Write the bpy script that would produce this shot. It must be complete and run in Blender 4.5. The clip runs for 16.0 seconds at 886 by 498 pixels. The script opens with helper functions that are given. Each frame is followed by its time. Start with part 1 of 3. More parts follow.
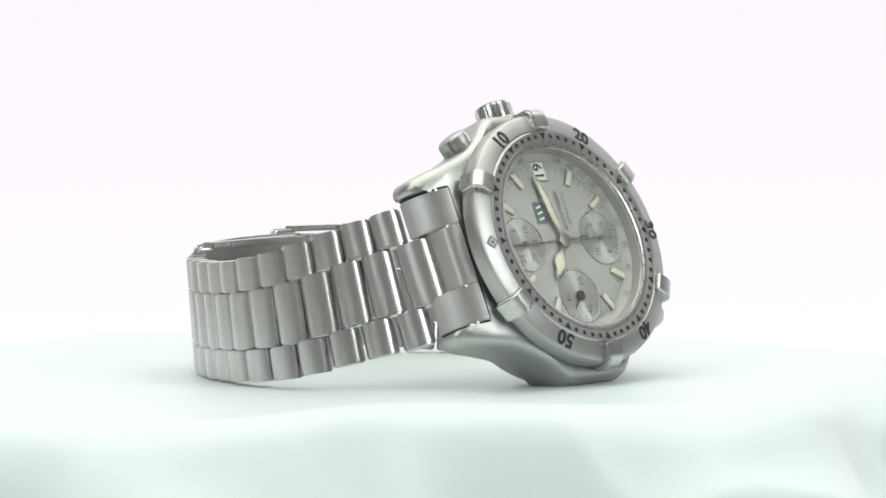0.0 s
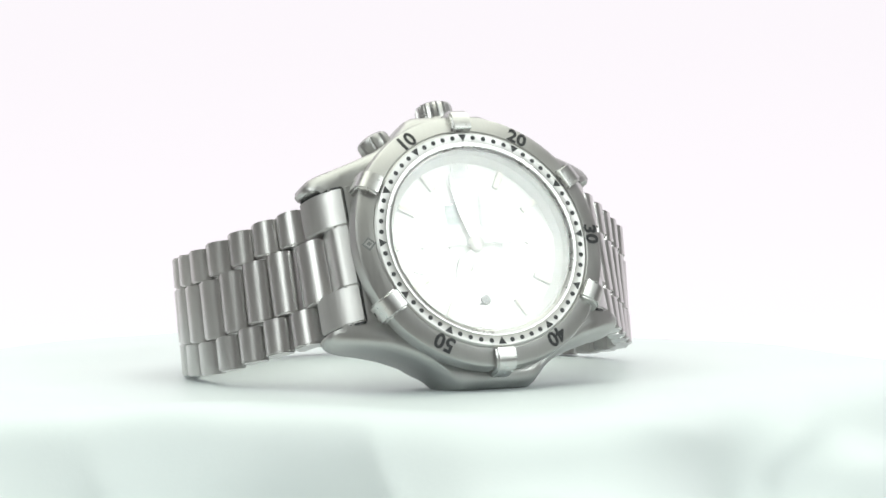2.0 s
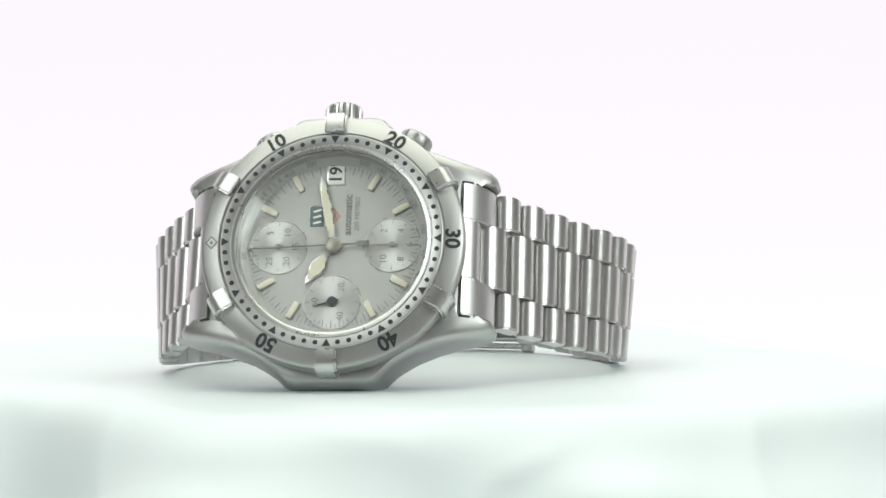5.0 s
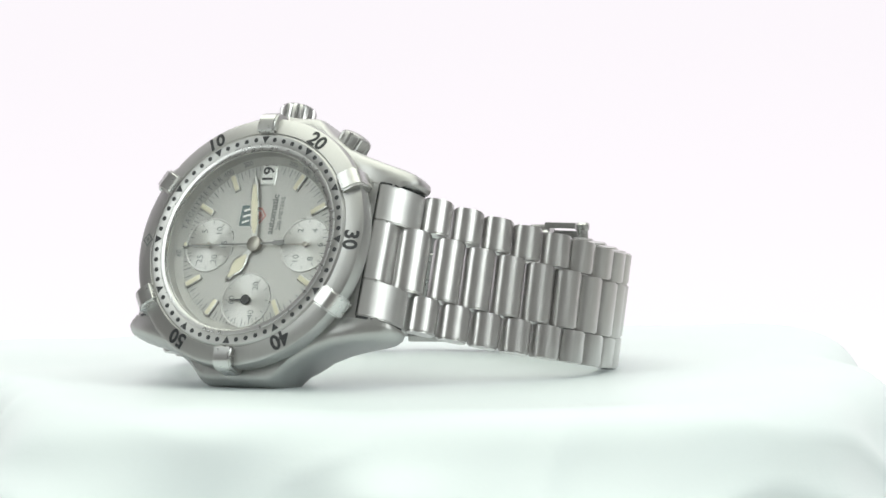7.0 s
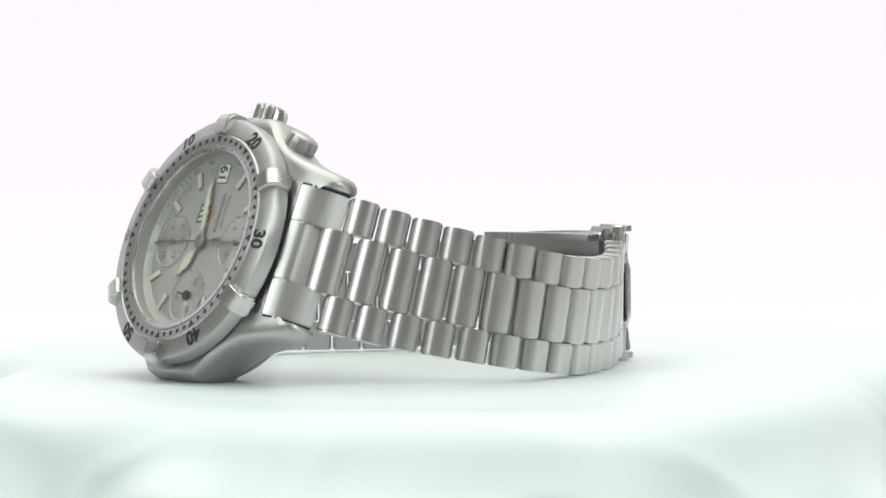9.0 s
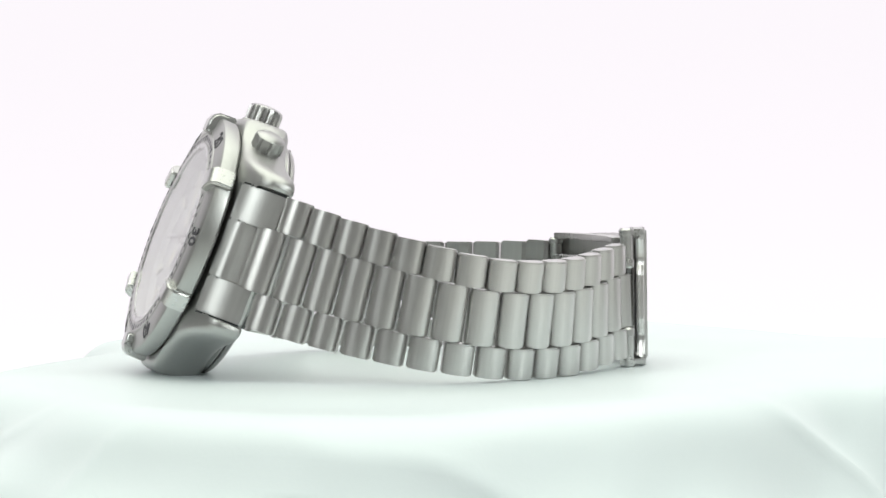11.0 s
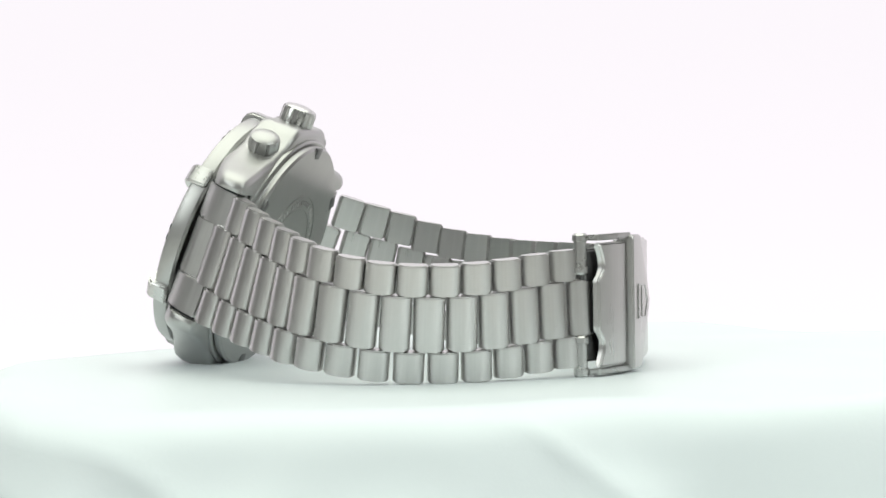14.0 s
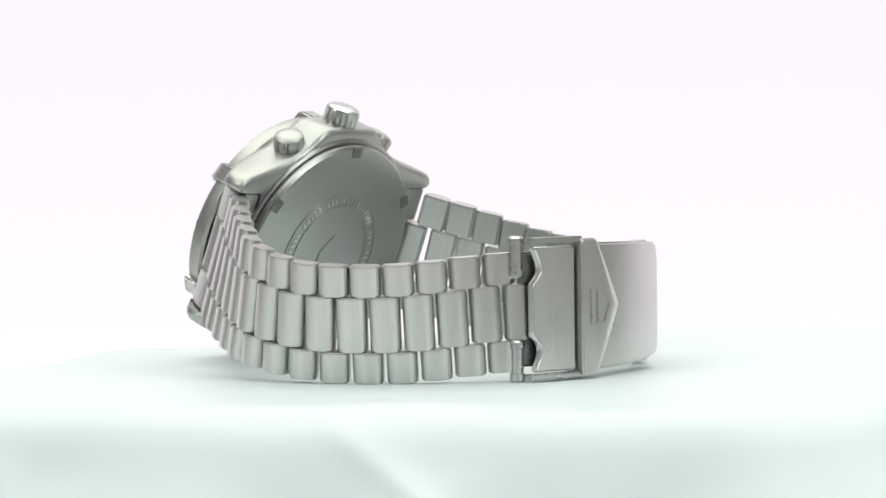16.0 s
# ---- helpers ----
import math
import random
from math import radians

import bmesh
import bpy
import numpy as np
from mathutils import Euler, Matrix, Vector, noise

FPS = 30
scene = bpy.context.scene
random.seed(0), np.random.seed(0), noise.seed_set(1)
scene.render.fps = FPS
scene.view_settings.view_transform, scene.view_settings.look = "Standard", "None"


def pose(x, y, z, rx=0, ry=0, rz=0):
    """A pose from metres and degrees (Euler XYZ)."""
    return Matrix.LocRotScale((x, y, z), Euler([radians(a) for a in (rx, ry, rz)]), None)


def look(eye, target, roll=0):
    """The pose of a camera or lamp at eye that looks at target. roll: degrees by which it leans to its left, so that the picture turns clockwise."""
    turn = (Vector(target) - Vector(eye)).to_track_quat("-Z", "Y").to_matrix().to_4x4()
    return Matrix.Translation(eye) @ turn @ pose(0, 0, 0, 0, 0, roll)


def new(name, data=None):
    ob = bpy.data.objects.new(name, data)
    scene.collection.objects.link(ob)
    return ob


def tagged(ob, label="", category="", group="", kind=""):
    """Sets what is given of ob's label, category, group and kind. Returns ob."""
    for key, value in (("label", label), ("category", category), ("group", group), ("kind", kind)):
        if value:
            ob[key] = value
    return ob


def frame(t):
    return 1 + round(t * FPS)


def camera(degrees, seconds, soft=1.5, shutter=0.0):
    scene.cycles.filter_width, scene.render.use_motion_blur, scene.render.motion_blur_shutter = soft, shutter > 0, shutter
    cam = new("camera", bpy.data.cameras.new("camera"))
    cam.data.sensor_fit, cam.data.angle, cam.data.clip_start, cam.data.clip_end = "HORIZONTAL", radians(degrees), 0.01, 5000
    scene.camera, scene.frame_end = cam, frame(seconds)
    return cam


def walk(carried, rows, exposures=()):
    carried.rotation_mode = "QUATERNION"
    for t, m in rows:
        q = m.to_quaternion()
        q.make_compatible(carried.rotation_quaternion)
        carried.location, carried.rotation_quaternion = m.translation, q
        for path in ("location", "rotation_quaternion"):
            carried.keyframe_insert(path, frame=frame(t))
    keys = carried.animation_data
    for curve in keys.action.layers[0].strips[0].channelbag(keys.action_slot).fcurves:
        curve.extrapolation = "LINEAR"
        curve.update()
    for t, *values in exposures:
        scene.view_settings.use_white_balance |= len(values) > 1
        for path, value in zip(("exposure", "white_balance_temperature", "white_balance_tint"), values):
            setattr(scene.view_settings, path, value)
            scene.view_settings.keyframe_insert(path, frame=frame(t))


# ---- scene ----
# camera on a tripod before a small turntable that turns slowly, clockwise from above
AXIS_TO_EYE, EYE_HEIGHT = 0.5045, 0.0421
PITCH, YAW, ROLL = -2.7163, -0.3825, 0.8019
cam = camera(15.354, 16.0, soft=1.6)
STAND = pose(0, -AXIS_TO_EYE, EYE_HEIGHT, 90 + PITCH, 0, YAW) @ pose(0, 0, 0, 0, 0, -ROLL)
walk(cam, [(0.0, STAND), (16.0, STAND)])
TURN_START, TURN_SPEED = 46.25, 11.030   # degrees, degrees a second
# the small unevenness of the turning: seconds, degrees
UNEVEN = [(0, -0.09), (1, -0.18), (2, -0.27), (3, -0.27), (4.2, -0.14), (6.3, 0.6), (7, 0.6), (8, 0.5), (9.2, 0.16), (11.3, -0.4), (12.5, -0.35), (14, -0.14), (16, -0.02)]


def table_turn(t, uneven):
    return pose(0, 0, 0, 0, 0, TURN_START - TURN_SPEED * t + uneven)


# ---- light ----
world = bpy.data.worlds.new("studio")
scene.world = world
world.use_nodes = True
world.node_tree.nodes["Background"].inputs["Color"].default_value = (0.93, 0.94, 0.90, 1)
world.node_tree.nodes["Background"].inputs["Strength"].default_value = 0.215


def softbox(name, az, el, dist, w, h, power, colour, roll=0):
    """An area lamp az degrees to the right of the camera's side, el degrees up, aimed at the watch."""
    a, e = radians(az), radians(el)
    eye = Vector((math.sin(a) * math.cos(e), -math.cos(a) * math.cos(e), math.sin(e))) * dist
    lamp = bpy.data.lights.new(name, "AREA")
    lamp.shape, lamp.size, lamp.size_y, lamp.energy, lamp.color = "RECTANGLE", w, h, power, colour
    ob = new(name, lamp)
    ob.matrix_world = look(eye, (0, 0, 0.02), roll)
    return ob


softbox("softbox_right", 50.5, 30.5, 0.8, 0.28, 0.34, 1.75, (0.92, 0.985, 0.96), 30)
softbox("softbox_left", -47, 34, 0.8, 0.36, 0.38, 1.4, (0.92, 0.985, 0.96), -15)
softbox("softbox_top", 180, 85, 0.95, 1.3, 1.2, 10.4, (0.955, 1.0, 0.885))

# ---- materials ----


def material(name):
    m = bpy.data.materials.new(name)
    m.use_nodes = True
    nt = m.node_tree
    return m, nt, nt.nodes["Principled BSDF"]


def link(nt, a, b):
    nt.links.new(a, b)


def metal(name, colour, rough, scale=(1, 1, 1), grain=900.0, bump=0.02, vary=0.08):
    m, nt, b = material(name)
    b.inputs["Metallic"].default_value = 1.0
    tc = nt.nodes.new("ShaderNodeTexCoord")
    mp = nt.nodes.new("ShaderNodeMapping")
    mp.inputs["Scale"].default_value = scale
    fine = nt.nodes.new("ShaderNodeTexNoise")
    fine.inputs["Scale"].default_value, fine.inputs["Detail"].default_value = grain, 4
    wide = nt.nodes.new("ShaderNodeTexNoise")
    wide.inputs["Scale"].default_value, wide.inputs["Detail"].default_value = 160.0, 3
    link(nt, tc.outputs["Object"], mp.inputs["Vector"])
    link(nt, mp.outputs["Vector"], fine.inputs["Vector"])
    link(nt, tc.outputs["Object"], wide.inputs["Vector"])
    add = nt.nodes.new("ShaderNodeMath")
    add.operation = "ADD"
    link(nt, fine.outputs["Fac"], add.inputs[0])
    link(nt, wide.outputs["Fac"], add.inputs[1])
    r = nt.nodes.new("ShaderNodeMapRange")
    r.inputs["From Min"].default_value, r.inputs["From Max"].default_value = 0.6, 1.4
    r.inputs["To Min"].default_value, r.inputs["To Max"].default_value = rough - vary, rough + vary
    link(nt, add.outputs[0], r.inputs["Value"])
    link(nt, r.outputs[0], b.inputs["Roughness"])
    mix = nt.nodes.new("ShaderNodeMix")
    mix.data_type = "RGBA"
    mix.inputs["A"].default_value = (*[c * 0.88 for c in colour], 1)
    mix.inputs["B"].default_value = (*colour, 1)
    link(nt, fine.outputs["Fac"], mix.inputs["Factor"])
    link(nt, mix.outputs["Result"], b.inputs["Base Color"])
    bp = nt.nodes.new("ShaderNodeBump")
    bp.inputs["Strength"].default_value, bp.inputs["Distance"].default_value = bump, 0.0001
    link(nt, fine.outputs["Fac"], bp.inputs["Height"])
    link(nt, bp.outputs["Normal"], b.inputs["Normal"])
    return m


def paint(name, colour, rough=0.5, metallic=0.0, grain=600.0, vary=0.1):
    m, nt, b = material(name)
    b.inputs["Metallic"].default_value, b.inputs["Roughness"].default_value = metallic, rough
    n = nt.nodes.new("ShaderNodeTexNoise")
    n.inputs["Scale"].default_value, n.inputs["Detail"].default_value = grain, 4
    tc = nt.nodes.new("ShaderNodeTexCoord")
    link(nt, tc.outputs["Object"], n.inputs["Vector"])
    mix = nt.nodes.new("ShaderNodeMix")
    mix.data_type = "RGBA"
    mix.inputs["A"].default_value = (*[c * (1 - vary) for c in colour], 1)
    mix.inputs["B"].default_value = (*colour, 1)
    link(nt, n.outputs["Fac"], mix.inputs["Factor"])
    link(nt, mix.outputs["Result"], b.inputs["Base Color"])
    return m


STEEL = metal("brushed_steel", (0.67, 0.66, 0.65), 0.305, (1, 1, 0.04), 2600, 0.04, 0.05)
END_STEEL = metal("brushed_end_steel", (0.66, 0.655, 0.645), 0.38, (1, 0.04, 1), 2600, 0.04, 0.05)
CASE_STEEL = metal("satin_steel", (0.50, 0.50, 0.49), 0.40, (1, 0.08, 1), 2200, 0.04)
POLISHED = metal("polished_steel", (0.62, 0.62, 0.61), 0.29, (1, 1, 1), 1200, 0.01, 0.05)
BACK_STEEL = metal("turned_steel", (0.44, 0.44, 0.43), 0.34, (1, 1, 1), 2200, 0.03)
HUB_STEEL = metal("dull_steel", (0.36, 0.34, 0.31), 0.4, (1, 1, 1), 1500, 0.02)
# darker steel, which also colours the shade sheet in the clasp
DARK_STEEL = metal("dark_steel_and_clasp_shade", (0.22, 0.22, 0.22), 0.45, (1, 1, 1), 900, 0.03)
DIAL = metal("silver_dial", (0.47, 0.465, 0.45), 0.46, (1, 1, 1), 3000, 0.02)
DIAL.node_tree.nodes["Principled BSDF"].inputs["Metallic"].default_value = 0.35
SUBDIAL = metal("grooved_silver_dial", (0.62, 0.615, 0.60), 0.36, (1, 1, 1), 3000, 0.02)
SUBDIAL.node_tree.nodes["Principled BSDF"].inputs["Metallic"].default_value = 0.8
SUBDIAL.node_tree.nodes["Principled BSDF"].inputs["Anisotropic"].default_value = 0.85
turned = SUBDIAL.node_tree.nodes.new("ShaderNodeTangent")
turned.direction_type, turned.axis = "RADIAL", "Z"
link(SUBDIAL.node_tree, turned.outputs["Tangent"], SUBDIAL.node_tree.nodes["Principled BSDF"].inputs["Tangent"])
# the print's black, used for the painted shade beside the end links too
BLACK = paint("black_print_and_gap_shade", (0.025, 0.027, 0.03), 0.5)
GREY_PRINT = paint("grey_print", (0.19, 0.20, 0.20), 0.5)
LUME = paint("aged_lume", (0.68, 0.645, 0.50), 0.6)
WHITE = paint("white_date_disc", (0.82, 0.82, 0.80), 0.5)
GREEN = paint("green_print", (0.11, 0.155, 0.16), 0.5)
RED = paint("red_print", (0.50, 0.22, 0.20), 0.5)


def glass_material():
    m, nt, b = material("sapphire_crystal")
    b.inputs["Base Color"].default_value = (0.98, 0.99, 0.98, 1)
    b.inputs["Transmission Weight"].default_value = 1.0
    b.inputs["IOR"].default_value = 1.6
    b.inputs["Roughness"].default_value = 0.03
    return m


GLASS = glass_material()


def cloth_material():
    m, nt, b = material("white_satin_cloth")
    b.inputs["Roughness"].default_value = 0.42
    b.inputs["Sheen Weight"].default_value = 0.1
    tc = nt.nodes.new("ShaderNodeTexCoord")
    n = nt.nodes.new("ShaderNodeTexNoise")
    n.inputs["Scale"].default_value, n.inputs["Detail"].default_value = 28, 5
    link(nt, tc.outputs["Object"], n.inputs["Vector"])
    mix = nt.nodes.new("ShaderNodeMix")
    mix.data_type = "RGBA"
    mix.inputs["A"].default_value = (0.73, 0.805, 0.82, 1)
    mix.inputs["B"].default_value = (0.79, 0.855, 0.87, 1)
    link(nt, n.outputs["Fac"], mix.inputs["Factor"])
    link(nt, mix.outputs["Result"], b.inputs["Base Color"])
    w = nt.nodes.new("ShaderNodeTexNoise")
    w.inputs["Scale"].default_value, w.inputs["Detail"].default_value = 1800, 2
    link(nt, tc.outputs["Object"], w.inputs["Vector"])
    bp = nt.nodes.new("ShaderNodeBump")
    bp.inputs["Strength"].default_value, bp.inputs["Distance"].default_value = 0.06, 0.0002
    link(nt, w.outputs["Fac"], bp.inputs["Height"])
    link(nt, bp.outputs["Normal"], b.inputs["Normal"])
    return m


CLOTH = cloth_material()


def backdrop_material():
    m, nt, b = material("glowing_white_backdrop")
    # near-black base: the paper's brightness is emission, in place of light on it
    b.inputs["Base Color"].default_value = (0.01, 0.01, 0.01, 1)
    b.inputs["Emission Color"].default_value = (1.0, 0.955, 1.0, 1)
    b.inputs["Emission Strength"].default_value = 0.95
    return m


BACKDROP = backdrop_material()

# ---- mesh helpers (millimetres inside, metres out) ----


def smooth(bm, angle=35):
    for f in bm.faces:
        f.smooth = True
    for e in bm.edges:
        if len(e.link_faces) == 2 and e.calc_face_angle(0) > radians(angle):
            e.smooth = False


def part(name, bm, mat, parent=None, label="", m=None, angle=35):
    """One mesh object from a bmesh in millimetres, under a thing or a part."""
    bmesh.ops.recalc_face_normals(bm, faces=bm.faces)
    smooth(bm, angle)
    bmesh.ops.scale(bm, vec=(0.001, 0.001, 0.001), verts=bm.verts)
    me = bpy.data.meshes.new(name)
    bm.to_mesh(me)
    bm.free()
    me.materials.append(mat)
    return place(name, me, parent, label, m)


def place(name, me, parent, label="", m=None):
    ob = new(name, me)
    ob.parent = parent
    if m is not None:
        ob.matrix_local = m
    if label:
        tagged(ob, label)
    return ob


def lathe(profile, n=96, closed=True, bm=None):
    """Turns (r, z) points round z."""
    bm = bm or bmesh.new()
    rings = []
    for r, z in profile:
        rings.append([bm.verts.new((r * math.cos(a), r * math.sin(a), z)) for a in (2 * math.pi * i / n for i in range(n))] if r > 1e-6 else [bm.verts.new((0, 0, z))])
    pairs = list(zip(rings, rings[1:])) + ([(rings[-1], rings[0])] if closed else [])
    for a, b in pairs:
        if len(a) == 1 and len(b) == 1:
            continue
        for i in range(n):
            j = (i + 1) % n
            if len(a) == 1:
                bm.faces.new((a[0], b[i], b[j]))
            elif len(b) == 1:
                bm.faces.new((a[i], b[0], a[j]))
            else:
                bm.faces.new((a[i], b[i], b[j], a[j]))
    return bm


def box(w, d, h, bevel=0.0, at=(0, 0, 0), bm=None, seg=2):
    bm = bm or bmesh.new()
    made = bmesh.ops.create_cube(bm, size=1.0, matrix=Matrix.Translation(at) @ Matrix.Diagonal((w, d, h, 1)))
    if bevel:
        edges = list({e for v in made["verts"] for e in v.link_edges})
        bmesh.ops.bevel(bm, geom=edges, offset=bevel, segments=seg, affect="EDGES", profile=0.5)
    return bm


def slab(points, z0, z1, bevel=0.0, bm=None):
    """A flat piece with the outline points, from z0 to z1, its upper rim bevelled."""
    bm = bm or bmesh.new()
    low = [bm.verts.new((x, y, z0)) for x, y in points]
    top = [bm.verts.new((x, y, z1)) for x, y in points]
    n = len(points)
    bm.faces.new(low[::-1])
    lid = bm.faces.new(top)
    for i in range(n):
        bm.faces.new((low[i], low[(i + 1) % n], top[(i + 1) % n], top[i]))
    if bevel:
        bmesh.ops.bevel(bm, geom=list(lid.edges), offset=bevel, segments=2, affect="EDGES", profile=0.5)
    return bm


def lettering(text, size, name, mat, parent, m, label="", depth=0.04, bold=0.0):
    cu = bpy.data.curves.new(name, "FONT")
    cu.offset = bold * 0.001
    cu.body, cu.size, cu.extrude = text, size * 0.001, depth * 0.001
    cu.align_x, cu.align_y, cu.resolution_u = "CENTER", "CENTER", 3
    tmp = new(name, cu)
    me = bpy.data.meshes.new_from_object(tmp.evaluated_get(bpy.context.evaluated_depsgraph_get()))
    bpy.data.objects.remove(tmp)
    me.materials.clear()
    me.materials.append(mat)
    return place(name, me, parent, label, m)


def mm(x, y, z, rx=0, ry=0, rz=0):
    return pose(x * 0.001, y * 0.001, z * 0.001, rx, ry, rz)


# ---- the setting ----
def build_setting():
    bm = bmesh.new()
    prof = [(-2500, -90)] + [(900, -90)] + [(900 + 500 * math.sin(a), 410 - 500 * math.cos(a)) for a in (radians(9 * i) for i in range(1, 11))] + [(1400, 2200)]
    cols = [[bm.verts.new((x, y, z)) for y, z in prof[1:]] for x in (-2600, 2600)]
    for i in range(len(prof) - 2):
        bm.faces.new((cols[0][i], cols[1][i], cols[1][i + 1], cols[0][i + 1]))
    tagged(part("backdrop", bm, BACKDROP), "plain white seamless paper backdrop, given an even glow of its own", "backdrop", kind="structure")
    bm = box(5200, 3400, 30, 3, (0, -805, -105.5))
    tagged(part("table", bm, WHITE), "plain white table top under the turntable", "table", kind="structure")
    bm = lathe([(0, -89.5), (45, -89.5), (47, -88), (47, -6), (45, -4.2), (0, -4.2)], 96, closed=False)
    return tagged(part("turntable", bm, WHITE), "round white turntable hidden under a cloth", "turntable")


# how far the level part of the cloth reaches (mm) on each bearing (degrees)
REACH = [(-136, 59), (-103, 67), (-64, 64), (-37, 71), (2, 66), (40, 61), (80, 90), (130, 96), (180, 94), (200, 84), (224, 59)]


def reach(a):
    d = (math.degrees(a) + 136) % 360 - 136
    for (p, u), (q, v) in zip(REACH, REACH[1:]):
        if d <= q:
            k = (d - p) / (q - p)
            return u + (v - u) * k * k * (3 - 2 * k)
    return REACH[-1][1]


def cloth_point(r, a):
    """The cloth (mm) at the distance r along it from the middle, on the bearing a."""
    v = Vector((math.cos(a), math.sin(a), 0))
    flat = Vector((r * v.x, r * v.y, 0))
    edge = reach(a) + 3.0 * noise.noise(v * 2.3)
    calm = min(1.0, max(0.0, (r - 44) / 16.0))
    z = calm * 1.6 * noise.noise(flat * 0.03 + Vector((0, 0, 5)))
    over = r - edge
    if over <= 0:
        return flat.x, flat.y, z
    bend = 12.0
    ang = min(over / bend, radians(56))
    rest = over - bend * ang
    out = bend * math.sin(ang) + rest * math.cos(ang)
    down = bend * (1 - math.cos(ang)) + rest * math.sin(ang)
    full = min(1.0, over / 20.0)
    # broad slanting folds, a few soft crumples and short creases
    sway = noise.noise(v * 1.6) * 16
    broad = noise.noise(flat * 0.021 + Vector((sway * 0.03, 2, 0.018 * r)))
    soft_crumple = noise.noise(flat * 0.055 + Vector((9, sway * 0.05, 0.03 * r)))
    crease = max(0.0, 1 - 2.2 * abs(noise.noise(flat * 0.034 + Vector((3, 7, 0.02 * r))))) ** 3
    out += full * (6.0 * broad + 2.2 * soft_crumple + 2.4 * crease)
    down -= full * (3.0 * broad + 1.2 * soft_crumple)
    q = edge + out
    return q * v.x, q * v.y, max(z - down, -86.0)


def build_cloth():
    bm = bmesh.new()
    radii = [0] + [6 * i for i in range(1, 9)] + [48 + 1.5 * i for i in range(1, 70)]
    n = 360
    rings = []
    for r in radii:
        rings.append([bm.verts.new(cloth_point(r, a)) for a in (2 * math.pi * i / n for i in range(n))] if r else [bm.verts.new(cloth_point(0, 0))])
    for i in range(n):
        bm.faces.new((rings[0][0], rings[1][i], rings[1][(i + 1) % n]))
    for p, q in zip(rings[1:], rings[2:]):
        for i in range(n):
            j = (i + 1) % n
            bm.faces.new((p[i], q[i], q[j], p[j]))
    ob = part("tablecloth", bm, CLOTH, angle=180)
    return tagged(ob, "white satin cloth draped over a round turntable", "cloth")


# ---- the watch ----
TILT = 22.377
CASE = mm(-7.21, -37.73, EYE_HEIGHT * 1000 - 20.68) @ pose(0, 0, 0, 90 - TILT, 0, 0) @ pose(0, 0, 0, 0, 0, 0.66)   # x to six, y to three, z out of the dial


def case_outline(grow=0.0):
    half = [(0, 20.7), (5.2, 20.6), (6.3, 20.2), (7.4, 19.1), (8.6, 17.9), (10, 16.9), (12, 15.7), (15, 14.5), (18, 13.6), (20.5, 13.0), (21.9, 12.5), (22.7, 11.8), (22.9, 11.0), (22.6, 10.45), (22.0, 10.3), (18.4, 10.3), (17.7, 10.0), (17.5, 9.4)]
    half = [(x + (grow if x > 18 else 0), y + (grow if y > 11 else 0)) for x, y in half]
    right = [(x, -y) for x, y in half] + [(x, y) for x, y in reversed(half)]
    left = [(-x, y) for x, y in half[1:]] + [(-x, -y) for x, y in reversed(half[1:])]
    return right[:-1] + [(0, half[0][1])] + left


